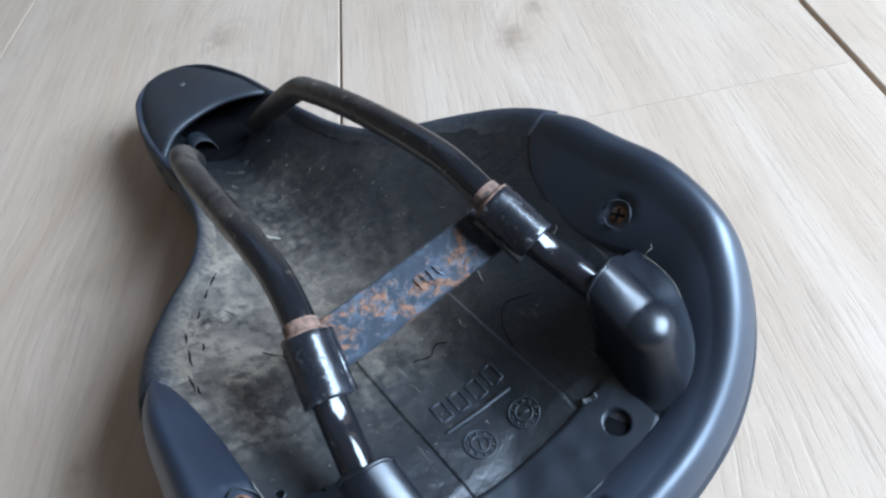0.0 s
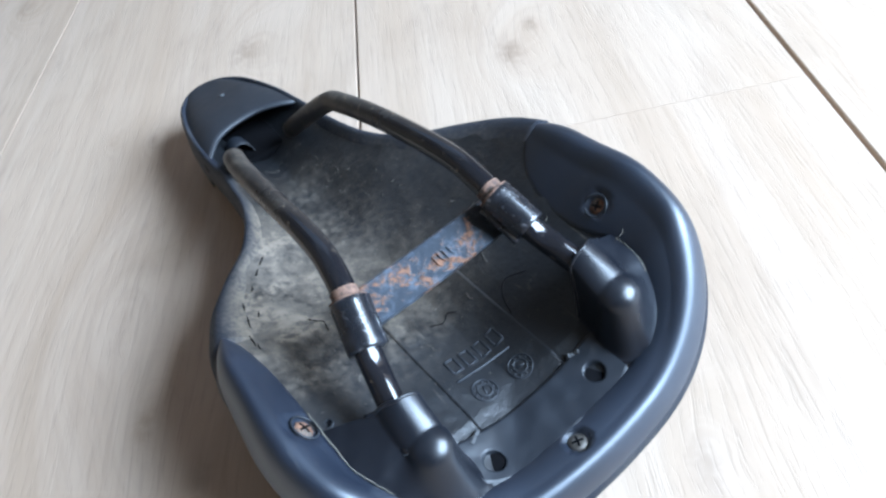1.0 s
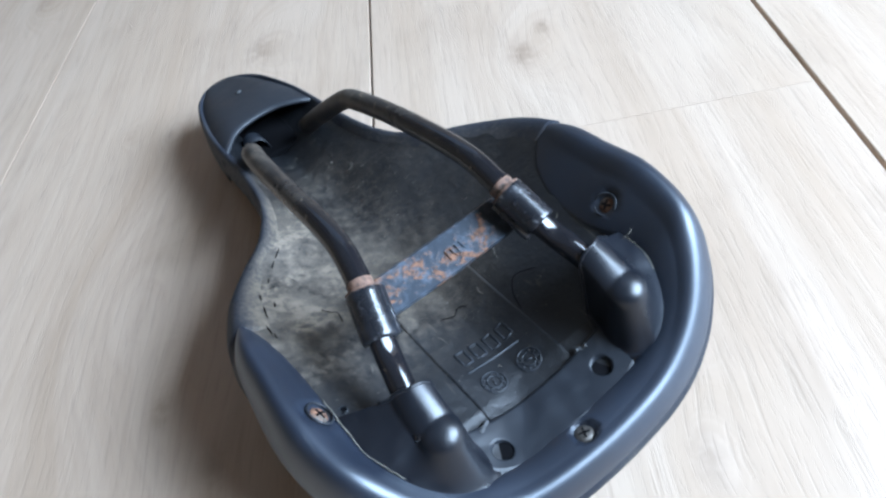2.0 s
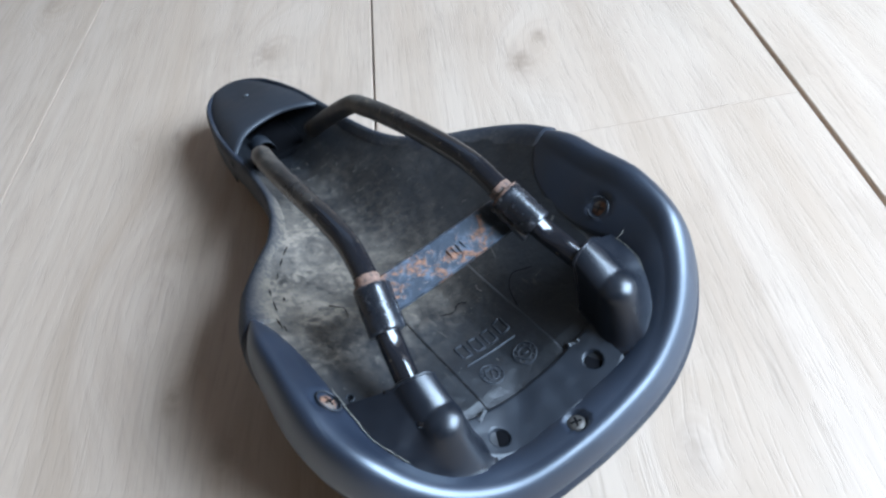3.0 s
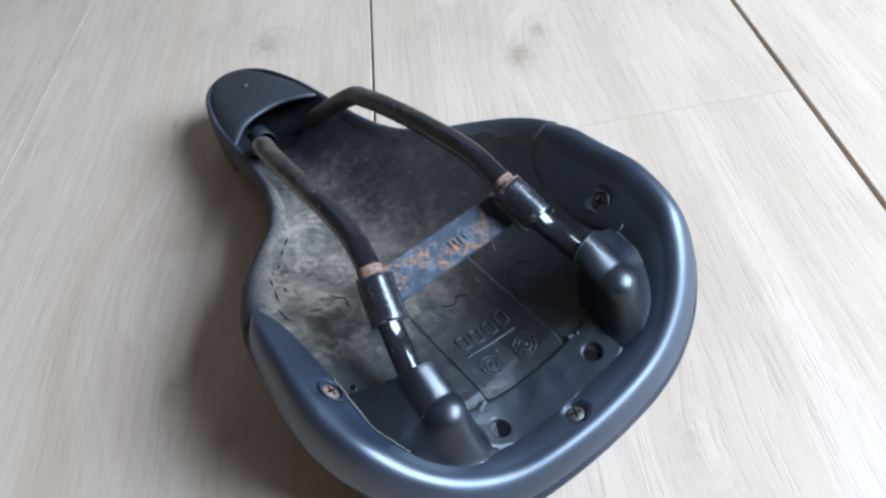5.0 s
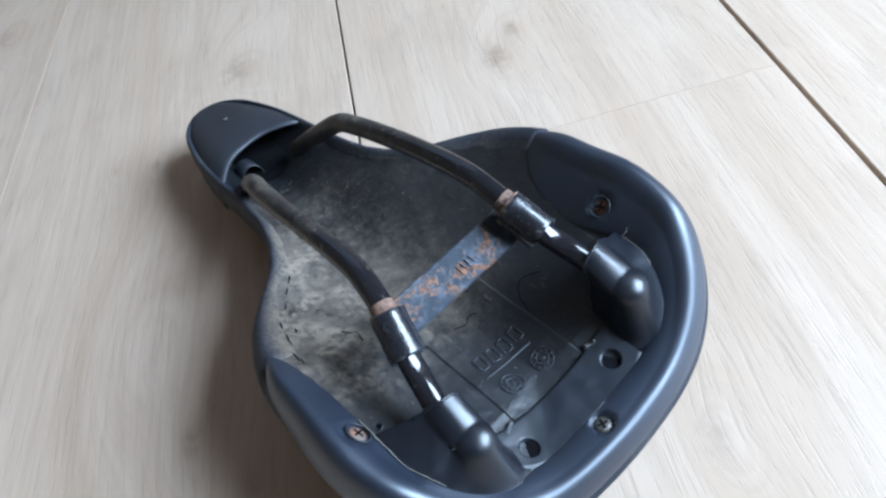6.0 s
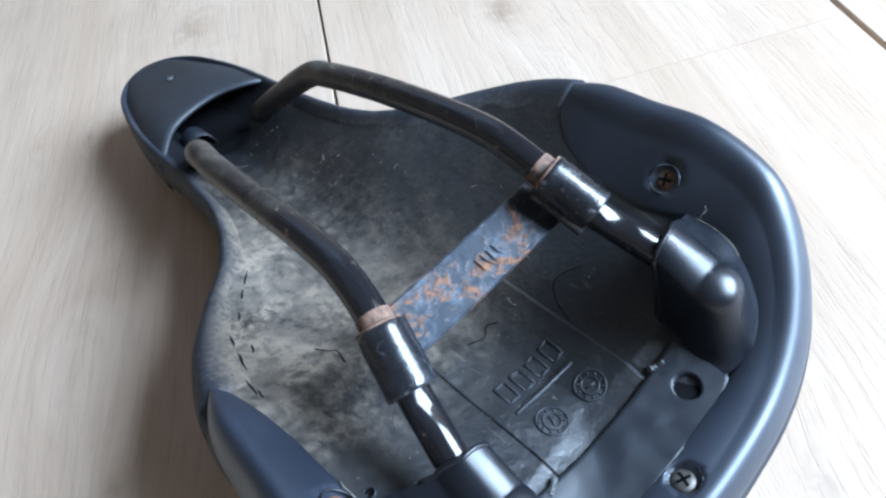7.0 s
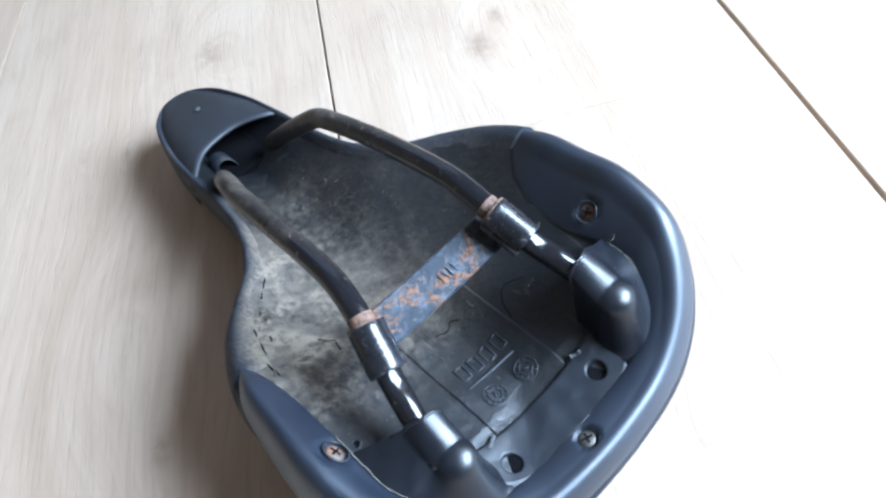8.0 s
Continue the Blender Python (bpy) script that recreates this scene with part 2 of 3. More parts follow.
GLOSS = plain("glossy_black_plastic", (0.008, 0.0095, 0.0135), 0.33, grain=0.08, scale=140.0, bump=0.05, far=0.0006)
CLIP = chipped_enamel()
RUST_PLATE = rusty("rusted_plate", 0.535)
RUST_RING = rusty("rust_ring", 0.36, (0.040, 0.028, 0.022), pale=0.35)
ZINC = rusty("rusted_zinc_screw", 0.40, (0.10, 0.085, 0.07))
STEEL = plain("grey_screw_steel", (0.17, 0.155, 0.14), 0.48, metal=0.7, grain=0.1, scale=400.0)
STEEL_GREY = plain("worn_grey_plastic", (0.075, 0.078, 0.082), 0.5, grain=0.1, scale=900.0)
# Near-black standing in for shade in holes and slots; also colours cracks and hairs.
HOLE = plain("matt_near_black", (0.004, 0.004, 0.005), 0.9, gloss=0.08)
GRIT = plain("dried_glue", (0.20, 0.18, 0.15), 0.8, grain=0.12, scale=500.0)
FIBRE = plain("pale_fibre", (0.55, 0.50, 0.40), 0.6)


# ---------------------------------------------------------------- mesh helpers
def part(name, bm, material, parent=None, label="", smooth=True):
    """Links a bmesh as one mesh object under a thing or a part."""
    bmesh.ops.recalc_face_normals(bm, faces=bm.faces)
    for f in bm.faces:
        f.smooth = smooth
    me = bpy.data.meshes.new(name)
    bm.to_mesh(me)
    bm.free()
    me.materials.append(material)
    ob = new(name, me)
    ob.parent = parent
    return tagged(ob, label)


def sheet(bm, rows, loop_cols=False, loop_rows=False):
    """Quads over rows of points."""
    vs = [[bm.verts.new(p) for p in row] for row in rows]
    nr, nc = len(vs), len(vs[0])
    for i in range(nr if loop_rows else nr - 1):
        for j in range(nc if loop_cols else nc - 1):
            a, b = vs[i], vs[(i + 1) % nr]
            bm.faces.new((a[j], a[(j + 1) % nc], b[(j + 1) % nc], b[j]))
    return vs


def box(bm, lo, hi, bevel=0.0, segments=2):
    made = bmesh.ops.create_cube(bm, size=1.0)["verts"]
    for v in made:
        v.co = [(a + b) / 2 + c * (b - a) for a, b, c in zip(lo, hi, v.co)]
    if bevel:
        edges = list({e for v in made for e in v.link_edges})
        bmesh.ops.bevel(bm, geom=edges, offset=bevel, segments=segments, profile=0.5, affect="EDGES")


def spline(points, steps=10):
    """A smooth curve through the points (Catmull-Rom)."""
    pts = [Vector(p) for p in points]
    pts = [2 * pts[0] - pts[1], *pts, 2 * pts[-1] - pts[-2]]
    out = []
    for a, b, c, d in zip(pts, pts[1:], pts[2:], pts[3:]):
        for k in range(steps):
            t = k / steps
            out.append(0.5 * ((2 * b) + (c - a) * t + (2 * a - 5 * b + 4 * c - d) * t * t + (3 * b - a - 3 * c + d) * t ** 3))
    return out + [pts[-2]]


def tube(bm, path, radius, sides=20, caps=True):
    """A tube along a path; radius is a number or a function of the share of the way."""
    path = [Vector(p) for p in path]
    up, rings = Vector((0, 0, 1)), []
    for i, p in enumerate(path):
        way = (path[min(i + 1, len(path) - 1)] - path[max(i - 1, 0)]).normalized()
        if abs(way.z) > 0.95:
            up = Vector((0, 1, 0))
        side = way.cross(up).normalized()
        top = side.cross(way)
        r = radius(i / (len(path) - 1)) if callable(radius) else radius
        rings.append([p + r * (math.cos(a) * side + math.sin(a) * top) for a in (2 * math.pi * k / sides for k in range(sides))])
    vs = sheet(bm, rings, loop_cols=True)
    if caps:
        bm.faces.new(vs[0]), bm.faces.new(vs[-1])
    return vs


def table(rows):
    xs, ys = zip(*rows)
    return lambda v: float(np.interp(v, xs, ys))


def ease(t):
    t = min(1.0, max(0.0, t))
    return t * t * (3 - 2 * t)


# ---------------------------------------------------------------- room
PITCH, FIRST = 0.1855, -0.0743
X0, X1, Y0, Y1, H = -2.4, 1.0, -2.0, 1.5, 2.5
bm = bmesh.new()
box(bm, (X0, Y0, -0.10), (X1, Y1, -0.012))
floor = tagged(part("floor", bm, SUBFLOOR, smooth=False), "dark underlay beneath pale oak floor boards", "floor", kind="structure")
bm = bmesh.new()
box(bm, (X0 - 0.1, Y0 - 0.1, H), (X1 + 0.1, Y1 + 0.1, H + 0.1))
tagged(part("ceiling", bm, CEILING, smooth=False), "unseen ceiling toned to bounce light", "ceiling", kind="structure")


def wall(name, boxes):
    bm = bmesh.new()
    for lo, hi in boxes:
        box(bm, lo, hi)
    return tagged(part(name, bm, PAINT, smooth=False), "unseen beige wall toned to bounce warm light", "wall", kind="structure")


# The north opening is assumed, made only to go with the added fill light.
wall("wall_north", [((X0, Y1, -0.1), (X1, Y1 + 0.1, 1.0)), ((X0, Y1, 2.25), (X1, Y1 + 0.1, H)), ((X0, Y1, 1.0), (-0.85, Y1 + 0.1, 2.25)),
                    ((0.75, Y1, 1.0), (X1, Y1 + 0.1, 2.25))])
wall("wall_south", [((X0, Y0 - 0.1, -0.1), (X1, Y0, H))])
wall("wall_west", [((X0 - 0.1, Y0 - 0.1, -0.1), (X0, Y1 + 0.1, H))])
wall("wall_east", [((X1, Y0 - 0.1, -0.1), (X1 + 0.1, Y1 + 0.1, 0.3)), ((X1, Y0 - 0.1, 1.3), (X1 + 0.1, Y1 + 0.1, H)),
                   ((X1, Y0 - 0.1, 0.3), (X1 + 0.1, -0.63, 1.3)), ((X1, 0.67, 0.3), (X1 + 0.1, Y1 + 0.1, 1.3))])

# ---------------------------------------------------------------- saddle form
# Local frame of the upturned saddle: x to one side, y towards the nose, z up from the floor.
half_width = table([(-0.0475, 0.0), (-0.0472, 0.010), (-0.0460, 0.024), (-0.0430, 0.037), (-0.0375, 0.0485), (-0.029, 0.0580), (-0.019, 0.0635),
                    (-0.009, 0.0660), (0.004, 0.0668), (0.018, 0.0660), (0.031, 0.0658), (0.044, 0.0637), (0.056, 0.0588), (0.066, 0.0507),
                    (0.075, 0.0412), (0.084, 0.0350), (0.093, 0.0305), (0.103, 0.0275), (0.120, 0.0255), (0.140, 0.0245), (0.158, 0.0228),
                    (0.172, 0.0200), (0.184, 0.0165), (0.1925, 0.0110), (0.1962, 0.0060), (0.1975, 0.0)])
mid_x = table([(-0.050, 0.0006), (-0.020, 0.0010), (0.0, 0.0009), (0.030, 0.0020), (0.050, 0.0028), (0.075, 0.0026), (0.100, 0.0020), (0.150, 0.0012), (0.200, 0.0020)])
rim_z = table([(-0.0475, 0.0180), (-0.045, 0.0195), (-0.041, 0.0235), (-0.034, 0.0305), (-0.022, 0.0410), (0.0, 0.0465), (0.028, 0.0465), (0.045, 0.0420), (0.060, 0.0375),
               (0.075, 0.034), (0.090, 0.031), (0.120, 0.029), (0.150, 0.028), (0.195, 0.024)])
pan_z = table([(-0.052, 0.0165), (0.0, 0.0168), (0.030, 0.018), (0.070, 0.0195), (0.100, 0.0185), (0.130, 0.016), (0.195, 0.014)])
SPINE_LO, SPINE_HI = -0.012, 0.172


def outline(count):
    """Points round the saddle's plan, evenly spaced, from the rear's middle up one side and back down the other."""
    keys = [-0.0475, -0.0472, -0.0460, -0.0430, -0.0375, -0.029, -0.019, -0.009, 0.004, 0.018, 0.031, 0.044, 0.056, 0.066, 0.075, 0.084, 0.093, 0.103, 0.120,
            0.140, 0.158, 0.172, 0.184, 0.1925, 0.1962]
    one = [Vector((half_width(a), a, 0)) for a in keys]
    ring = one + [Vector((0, 0.1975, 0))] + [Vector((-p.x, p.y, 0)) for p in reversed(one[1:])]
    dense = spline(ring + [ring[0]], 12)
    run = [0.0]
    for a, b in zip(dense, dense[1:]):
        run.append(run[-1] + (b - a).length)
    at = np.linspace(0, run[-1], count, endpoint=False)
    return [Vector((float(np.interp(s, run, [p.x for p in dense])), float(np.interp(s, run, [p.y for p in dense])), 0)) for s in at]


def skewed(p):
    """The tail sits a little off the rails' middle line."""
    return Vector((p.x + mid_x(p.y), p.y, 0))


RING = [skewed(p) for p in outline(420)]


def foot(p):
    return Vector((0, min(SPINE_HI, max(SPINE_LO, p.y)), 0))


def top_z(p, f):
    """Height of the saddle's upper (under-) surface at share f of the way from spine to outline point p."""
    zr, zc = rim_z(p.y), pan_z((foot(p) + f * (p - foot(p))).y)
    rise = (zr - zc) / 0.9
    if f <= 0.80:
        return zc + (zr - zc) * (f / 0.9) ** 1.4
    drop = min(0.0075, 0.36 * zr)
    t, h = (f - 0.80) / 0.20, 0.20
    z0, m0 = zc + (zr - zc) * (0.80 / 0.9) ** 1.4, 1.4 * rise * (0.80 / 0.9) ** 0.4 * h * 1.6
    z1, m1 = zr - drop, -drop * 4.2
    return (2 * t ** 3 - 3 * t * t + 1) * z0 + (t ** 3 - 2 * t * t + t) * m0 + (3 * t * t - 2 * t ** 3) * z1 + (t ** 3 - t * t) * m1


def surf(p, f, dz=0.0):
    q = foot(p) + f * (p - foot(p))
    return Vector((q.x, q.y, top_z(p, f) + dz))


saddle = new("bicycle_saddle")
tagged(saddle, "worn black bicycle saddle lying upside down on oak floor boards", "bicycle saddle")
saddle.location, saddle.rotation_euler = (-0.0358, 0.0766, 0.0), (0, 0, radians(32.9))

# Shell: the moulded pan seen from beneath.
bm = bmesh.new()
steps = [0.0, 0.08, 0.16, 0.24, 0.32, 0.40, 0.48, 0.56, 0.64, 0.71, 0.77, 0.82, 0.855, 0.90]
sheet(bm, [[surf(p, f) for f in steps] for p in RING], loop_rows=True)
bmesh.ops.remove_doubles(bm, verts=bm.verts, dist=0.00005)
for v in bm.verts:
    v.co.z += 0.0007 * noise.noise(v.co * 60) + 0.0004 * noise.noise(v.co * 170)
shell = part("shell", bm, SHELL, saddle, "dusty scratched black plastic base shell")


def ground_z(x, y):
    """Height of the shell at a place in the pan."""
    return shell.ray_cast(Vector((x, y, 0.2)), Vector((0, 0, -1)))[1].z


# Cover: padded leatherette, rolled over the rim and down to the floor.
bm = bmesh.new()
rows = []
for p in RING:
    zr, s = rim_z(p.y), foot(p)
    dz = 0.0009 if p.y > 0.036 else -0.0014
    col = [surf(p, f, dz * k - d) for f, k, d in ((0.755, 0.2, 0.0016), (0.765, 0.2, 0.0006), (0.78, 0.35, 0.0002), (0.80, 0.5, 0.0001), (0.83, 0.8, 0.0), (0.86, 1, 0.0), (0.89, 1, 0.0), (0.92, 1, 0.0),
                                                   (0.955, 1, 0.0), (0.985, 1, 0.0006))]
    lip = zr - min(0.0075, 0.36 * zr)
    for f, z in ((1.0, lip - 0.0015), (0.993, lip - 0.0035), (0.968, lip - 0.0062), (0.905, lip - 0.0110), (0.80, lip - 0.0175), (0.66, lip - 0.026), (0.55, 0.0)):
        q = s + f * (p - s)
        col.append(Vector((q.x, q.y, max(z, 0.0004 + 0.004 * max(0.0, f - 0.7)))))
    rows.append(col)
sheet(bm, rows, loop_rows=True)
cover = part("cover", bm, CLOTH, saddle, "pebbled black leatherette cover with padded edge")
# Road dust has worked from the pan onto the cover's turned-in edge, most of it on one side.
grime = cover.data.attributes.new("grime", "FLOAT", "POINT")
wide = len(rows[0])
shares = [0.755, 0.765, 0.78, 0.80, 0.83, 0.86, 0.89, 0.92, 0.955, 0.985]
for i, p in enumerate(RING):
    much = ease((p.y - 0.015) / 0.02) * ease((0.125 - p.y) / 0.03) * (1.0 if p.x < 0 else 0.25)
    for j in range(wide):
        f = shares[j] if j < len(shares) else 1.0
        grime.data[i * wide + j].value = much * ease((0.90 - f) / 0.13)
bm = bmesh.new()
sheet(bm, [[foot(p) + f * (p - foot(p)) + Vector((0, 0, 0.0006)) for f in (0.03, 0.3, 0.55)] for p in RING], loop_rows=True)
part("seat_face", bm, CLOTH, saddle)


# Rear band: a satin moulded bumper round the tail, with a rounded tip on either side.
def seam_out(side, y):
    """How far from the middle the band's inner edge lies at a place along the saddle; one side sits wider than the other."""
    wide, r = (0.0498, 0.0225) if side < 0 else (0.0450 - 0.0035 * ease((y + 0.008) / 0.010), 0.0200)
    cy = -0.0324 + r
    return wide if y >= cy else wide - r + math.sqrt(max(0.0, r * r - (y - cy) ** 2))


def band_inner(p):
    """Share of the way at which the band's inner edge lies."""
    s, lo, hi = foot(p), 0.3, 0.99
    for _ in range(18):
        f = (lo + hi) / 2
        q = s + f * (p - s)
        inside = q.y > -0.0324 and abs(q.x) < seam_out(p.x, q.y)
        lo, hi = (f, hi) if inside else (lo, f)
    return lo


TIP = 0.039
SINKS = [(-0.0526, 0.0004, 0.0040, 0.0040, 0.0012), (0.0485, 0.0016, 0.0036, 0.0034, 0.0017), (-0.0012, -0.0374, 0.0037, 0.0037, 0.0016)]
bm = bmesh.new()
rows = []
start = [p for p in RING if p.x < 0 and p.y < TIP] + [p for p in RING if p.x >= 0 and p.y < TIP]
start.sort(key=lambda p: math.atan2(p.x, -(p.y - 0.02)))
for p in start:
    k = 1 - max(0.0, (p.y - 0.008) / (TIP - 0.008))
    k = math.sqrt(max(0.0, 1 - (1 - k) ** 2)) if k < 1 else 1.0
    fi = 0.875 + (band_inner(p) - 0.875) * k
    fo = 0.880 + (1.000 - 0.880) * k ** 0.8 - 0.018 * ease((-0.010 - p.y) / 0.03)
    row = [surf(p, fi + 0.002, -0.004), surf(p, fi, (0.0004 + 0.0004 * k) * (0.25 if p.x > 0 and p.y > 0.008 else 1.0))]
    for j in range(1, 44):
        t = j / 44
        row.append(surf(p, fi + (fo - fi) * t, (0.0008 + (0.0026 - 0.0008 * ease((-0.02 - p.y) / 0.02)) * math.sin(math.pi * min(1, t * 1.02)) ** 0.75) * (0.25 + 0.75 * k) * (1 - (0.65 * ease((p.y - 0.002) / 0.014) if p.x > 0 else 0.0))))
    row += [surf(p, fo + 0.004 * k, 0.0002), surf(p, fo, -0.0022), surf(p, fo - 0.01, -0.006)]
    rows.append(row)
for _ in range(14):
    rows = [rows[0]] + [[0.25 * a + 0.5 * b + 0.25 * c for a, b, c in zip(rows[i - 1], rows[i], rows[i + 1])] for i in range(1, len(rows) - 1)] + [rows[-1]]
sheet(bm, rows)
for cx, cy, rx, ry, deep in SINKS:
    for v in bm.verts:
        d = math.hypot((v.co.x - cx) / rx, (v.co.y - cy) / ry)
        if d < 1 and v.co.z > 0.008:
            v.co.z -= deep * ease((1 - d) / 0.22)
band = part("rear_band", bm, BAND, saddle, "satin black moulded rubber bumper round the tail")

LEDGE_HOLES = [(-0.0203, -0.0272), (0.0163, -0.0268)]
# Ledge along the rear of the pan, with its lip, and the flat emblem panel before it.
bm = bmesh.new()
rows = []
for i in range(171):
    x = -0.0265 + 0.0495 * i / 170
    front, back = -0.0190, -0.0330 + 0.012 * max(0.0, (abs(x) - 0.016) / 0.018) ** 2
    row = [Vector((x, front + 0.0004, ground_z(x, front) - 0.0010)), Vector((x, front + 0.0002, ground_z(x, front) + 0.0009)), Vector((x, front - 0.0004, ground_z(x, front) + 0.0013))]
    for k in range(1, 31):
        y = front - 0.0006 + (back - front) * k / 30
        d = min(math.hypot(x - hx, y - hy) for hx, hy in LEDGE_HOLES) / 0.0029
        row.append(Vector((x, y, ground_z(x, y) + 0.0014 - (0.0030 * ease((1 - d) / 0.2) if d < 1 else 0.0))))
    row.append(Vector((x, back - 0.003, ground_z(x, back) - 0.001)))
    rows.append(row)
sheet(bm, rows)
ledge = part("ledge", bm, LEDGE, saddle, "raised smooth plastic ledge along the tail")
bm = bmesh.new()
n_x, n_y = 40, 60
grid = [[Vector((x, y, ground_z(x, y) + 0.00025)) for x in np.linspace(-0.0172, 0.0130, n_x)] for y in np.linspace(-0.0200, 0.030, n_y)]
vs = sheet(bm, grid)
edge = [e for e in bm.edges if e.is_boundary]
down = bmesh.ops.extrude_edge_only(bm, edges=edge)
for v in [g for g in down["geom"] if isinstance(g, bmesh.types.BMVert)]:
    v.co.z -= 0.0010
panel = part("emblem_panel", bm, SHELL, saddle, "thin raised rectangular panel, dusty towards the nose")


def on_panel(x, y, lift=0.0):
    return Vector((x, y, ground_z(x, y) + 0.00025 + lift))


def bar(name, a, b, wide, parent, material=None, high=0.00035, label=""):
    """A low embossed bar between two places of the panel."""
    bm = bmesh.new()
    a, b = on_panel(*a), on_panel(*b)
    tube(bm, [a, a.lerp(b, 0.02), a.lerp(b, 0.5), a.lerp(b, 0.98), b], lambda t: wide / 2 * (0.6 if t in (0, 1) else 1), 8)
    for v in bm.verts:
        base = on_panel(v.co.x, v.co.y).z
        v.co.z = base + (v.co.z - base) * high / (wide / 2)
    return part(name, bm, material or CAP, parent, label)


emblem = new("emblem")
emblem.parent = saddle
for k in range(4):
    x = -0.0112 + 0.0050 * k
    for a, b in (((x, -0.0002), (x, 0.0048)), ((x + 0.0031, -0.0002), (x + 0.0031, 0.0048)), ((x, 0.0048), (x + 0.0031, 0.0048)), ((x, -0.0002), (x + 0.0031, -0.0002))):
        bar("emblem_stroke", a, b, 0.0007, emblem)
bar("underline", (-0.0125, -0.0031), (0.0062, -0.0034), 0.0010, emblem)


def date_dial(x, y, turn):
    bm = bmesh.new()
    for r in (0.0035, 0.0020):
        ring = [on_panel(x + r * math.cos(a), y + r * math.sin(a), 0.0001) for a in (2 * math.pi * k / 40 for k in range(40))]
        rows = []
        for k, q in enumerate(ring):
            out = Vector((math.cos(2 * math.pi * k / 40), math.sin(2 * math.pi * k / 40), 0))
            rows.append([q + out * 0.00025 * math.cos(b) + Vector((0, 0, 0.0003 * math.sin(b))) for b in (2 * math.pi * j / 8 for j in range(8))])
        sheet(bm, rows, loop_cols=True, loop_rows=True)
    dial = part("date_dial", bm, CAP, saddle, "small embossed ring of unreadable marks")
    for k in range(10):
        a = turn + 2 * math.pi * k / 10
        c, s = math.cos(a), math.sin(a)
        bar("mark", (x + 0.00245 * c, y + 0.00245 * s), (x + 0.0031 * c, y + 0.0031 * s), 0.0006, dial)
    bar("pointer", (x + 0.0013 * math.cos(turn), y + 0.0013 * math.sin(turn)), (x - 0.0013 * math.cos(turn), y - 0.0013 * math.sin(turn)), 0.0006, dial)
    return dial


date_dial(-0.0082, -0.0096, radians(70))
date_dial(0.0042, -0.0102, radians(-20))

# Nose cap: a smooth plate over the nose, cut away where the rails go in.
bm = bmesh.new()
rows = []
for i in range(25):
    t = i / 24
    front = 0.1415
    y = front + (0.1966 - front) * (1 - (1 - t) ** 1.6)
    w, mx = half_width(y) + 0.0002, mid_x(y)
    row = [Vector((mx - w, y, 0.013))]
    for j in range(25):
        u = -1 + 2 * j / 24
        cut = 0.0042 * (1 - t) ** 2 * math.exp(-((u + 0.1) / 0.6) ** 4) - 0.005 * (1 - t) ** 2 * max(0, abs(u) - 0.6) - 0.0045 * (1 - t) ** 2 * max(0, -u) ** 1.5
        z = 0.0305 - 0.0050 * ease((y - 0.145) / 0.05) - 0.0045 * abs(u) ** 5 - 0.004 * ease((t - 0.75) / 0.25) ** 2
        row.append(Vector((mx + w * u * 0.985, y + cut, z)))
    row.append(Vector((mx + w, y, 0.013)))
    rows.append(row)
rows.insert(0, [Vector((q.x * 0.98, q.y + 0.0003, q.z - 0.0014)) for q in rows[0]])
rows.insert(0, [Vector((q.x * 0.95, q.y + 0.016, q.z - 0.0012)) for q in rows[0]])
sheet(bm, rows)
cap = part("nose_cap", bm, CAP, saddle, "smooth satin black plastic nose cap with moulding mark")
bm = bmesh.new()
bmesh.ops.create_uvsphere(bm, u_segments=14, v_segments=8, radius=1.0)
for v in bm.verts:
    v.co = (0.0032 + v.co.x * 0.0013, 0.1728 + v.co.y * 0.0011, 0.0283 + v.co.z * 0.0004)
part("moulding_mark", bm, STEEL_GREY, cap, "pale worn moulding dot")

# ---------------------------------------------------------------- rails
NOSE_IN, NOSE_BEND, MID, BEND, CLIP_A, CLIP_B, MOUTH = (0.0125, 0.1300, 0.0255), (0.0200, 0.0930, 0.0510), (0.0218, 0.060, 0.0572), (0.0228, 0.0300, 0.0590), (
    0.0243, 0.0150, 0.0545), (0.0268, 0.0030, 0.0482), (0.0310, -0.0130, 0.0400)
SIDES = (-1, 1)


def mirrored(p, s):
    return Vector((p[0] * s, p[1], p[2]))


def bent(p, s):
    """The rails are a little bent to one side towards the tail."""
    k = ease((0.034 - p[1]) / 0.034)
    return mirrored(p, s) + Vector(((-0.0030 if s < 0 else -0.0019) * k, 0.0006 * k - 0.0020 * k * (1 - k), 0))


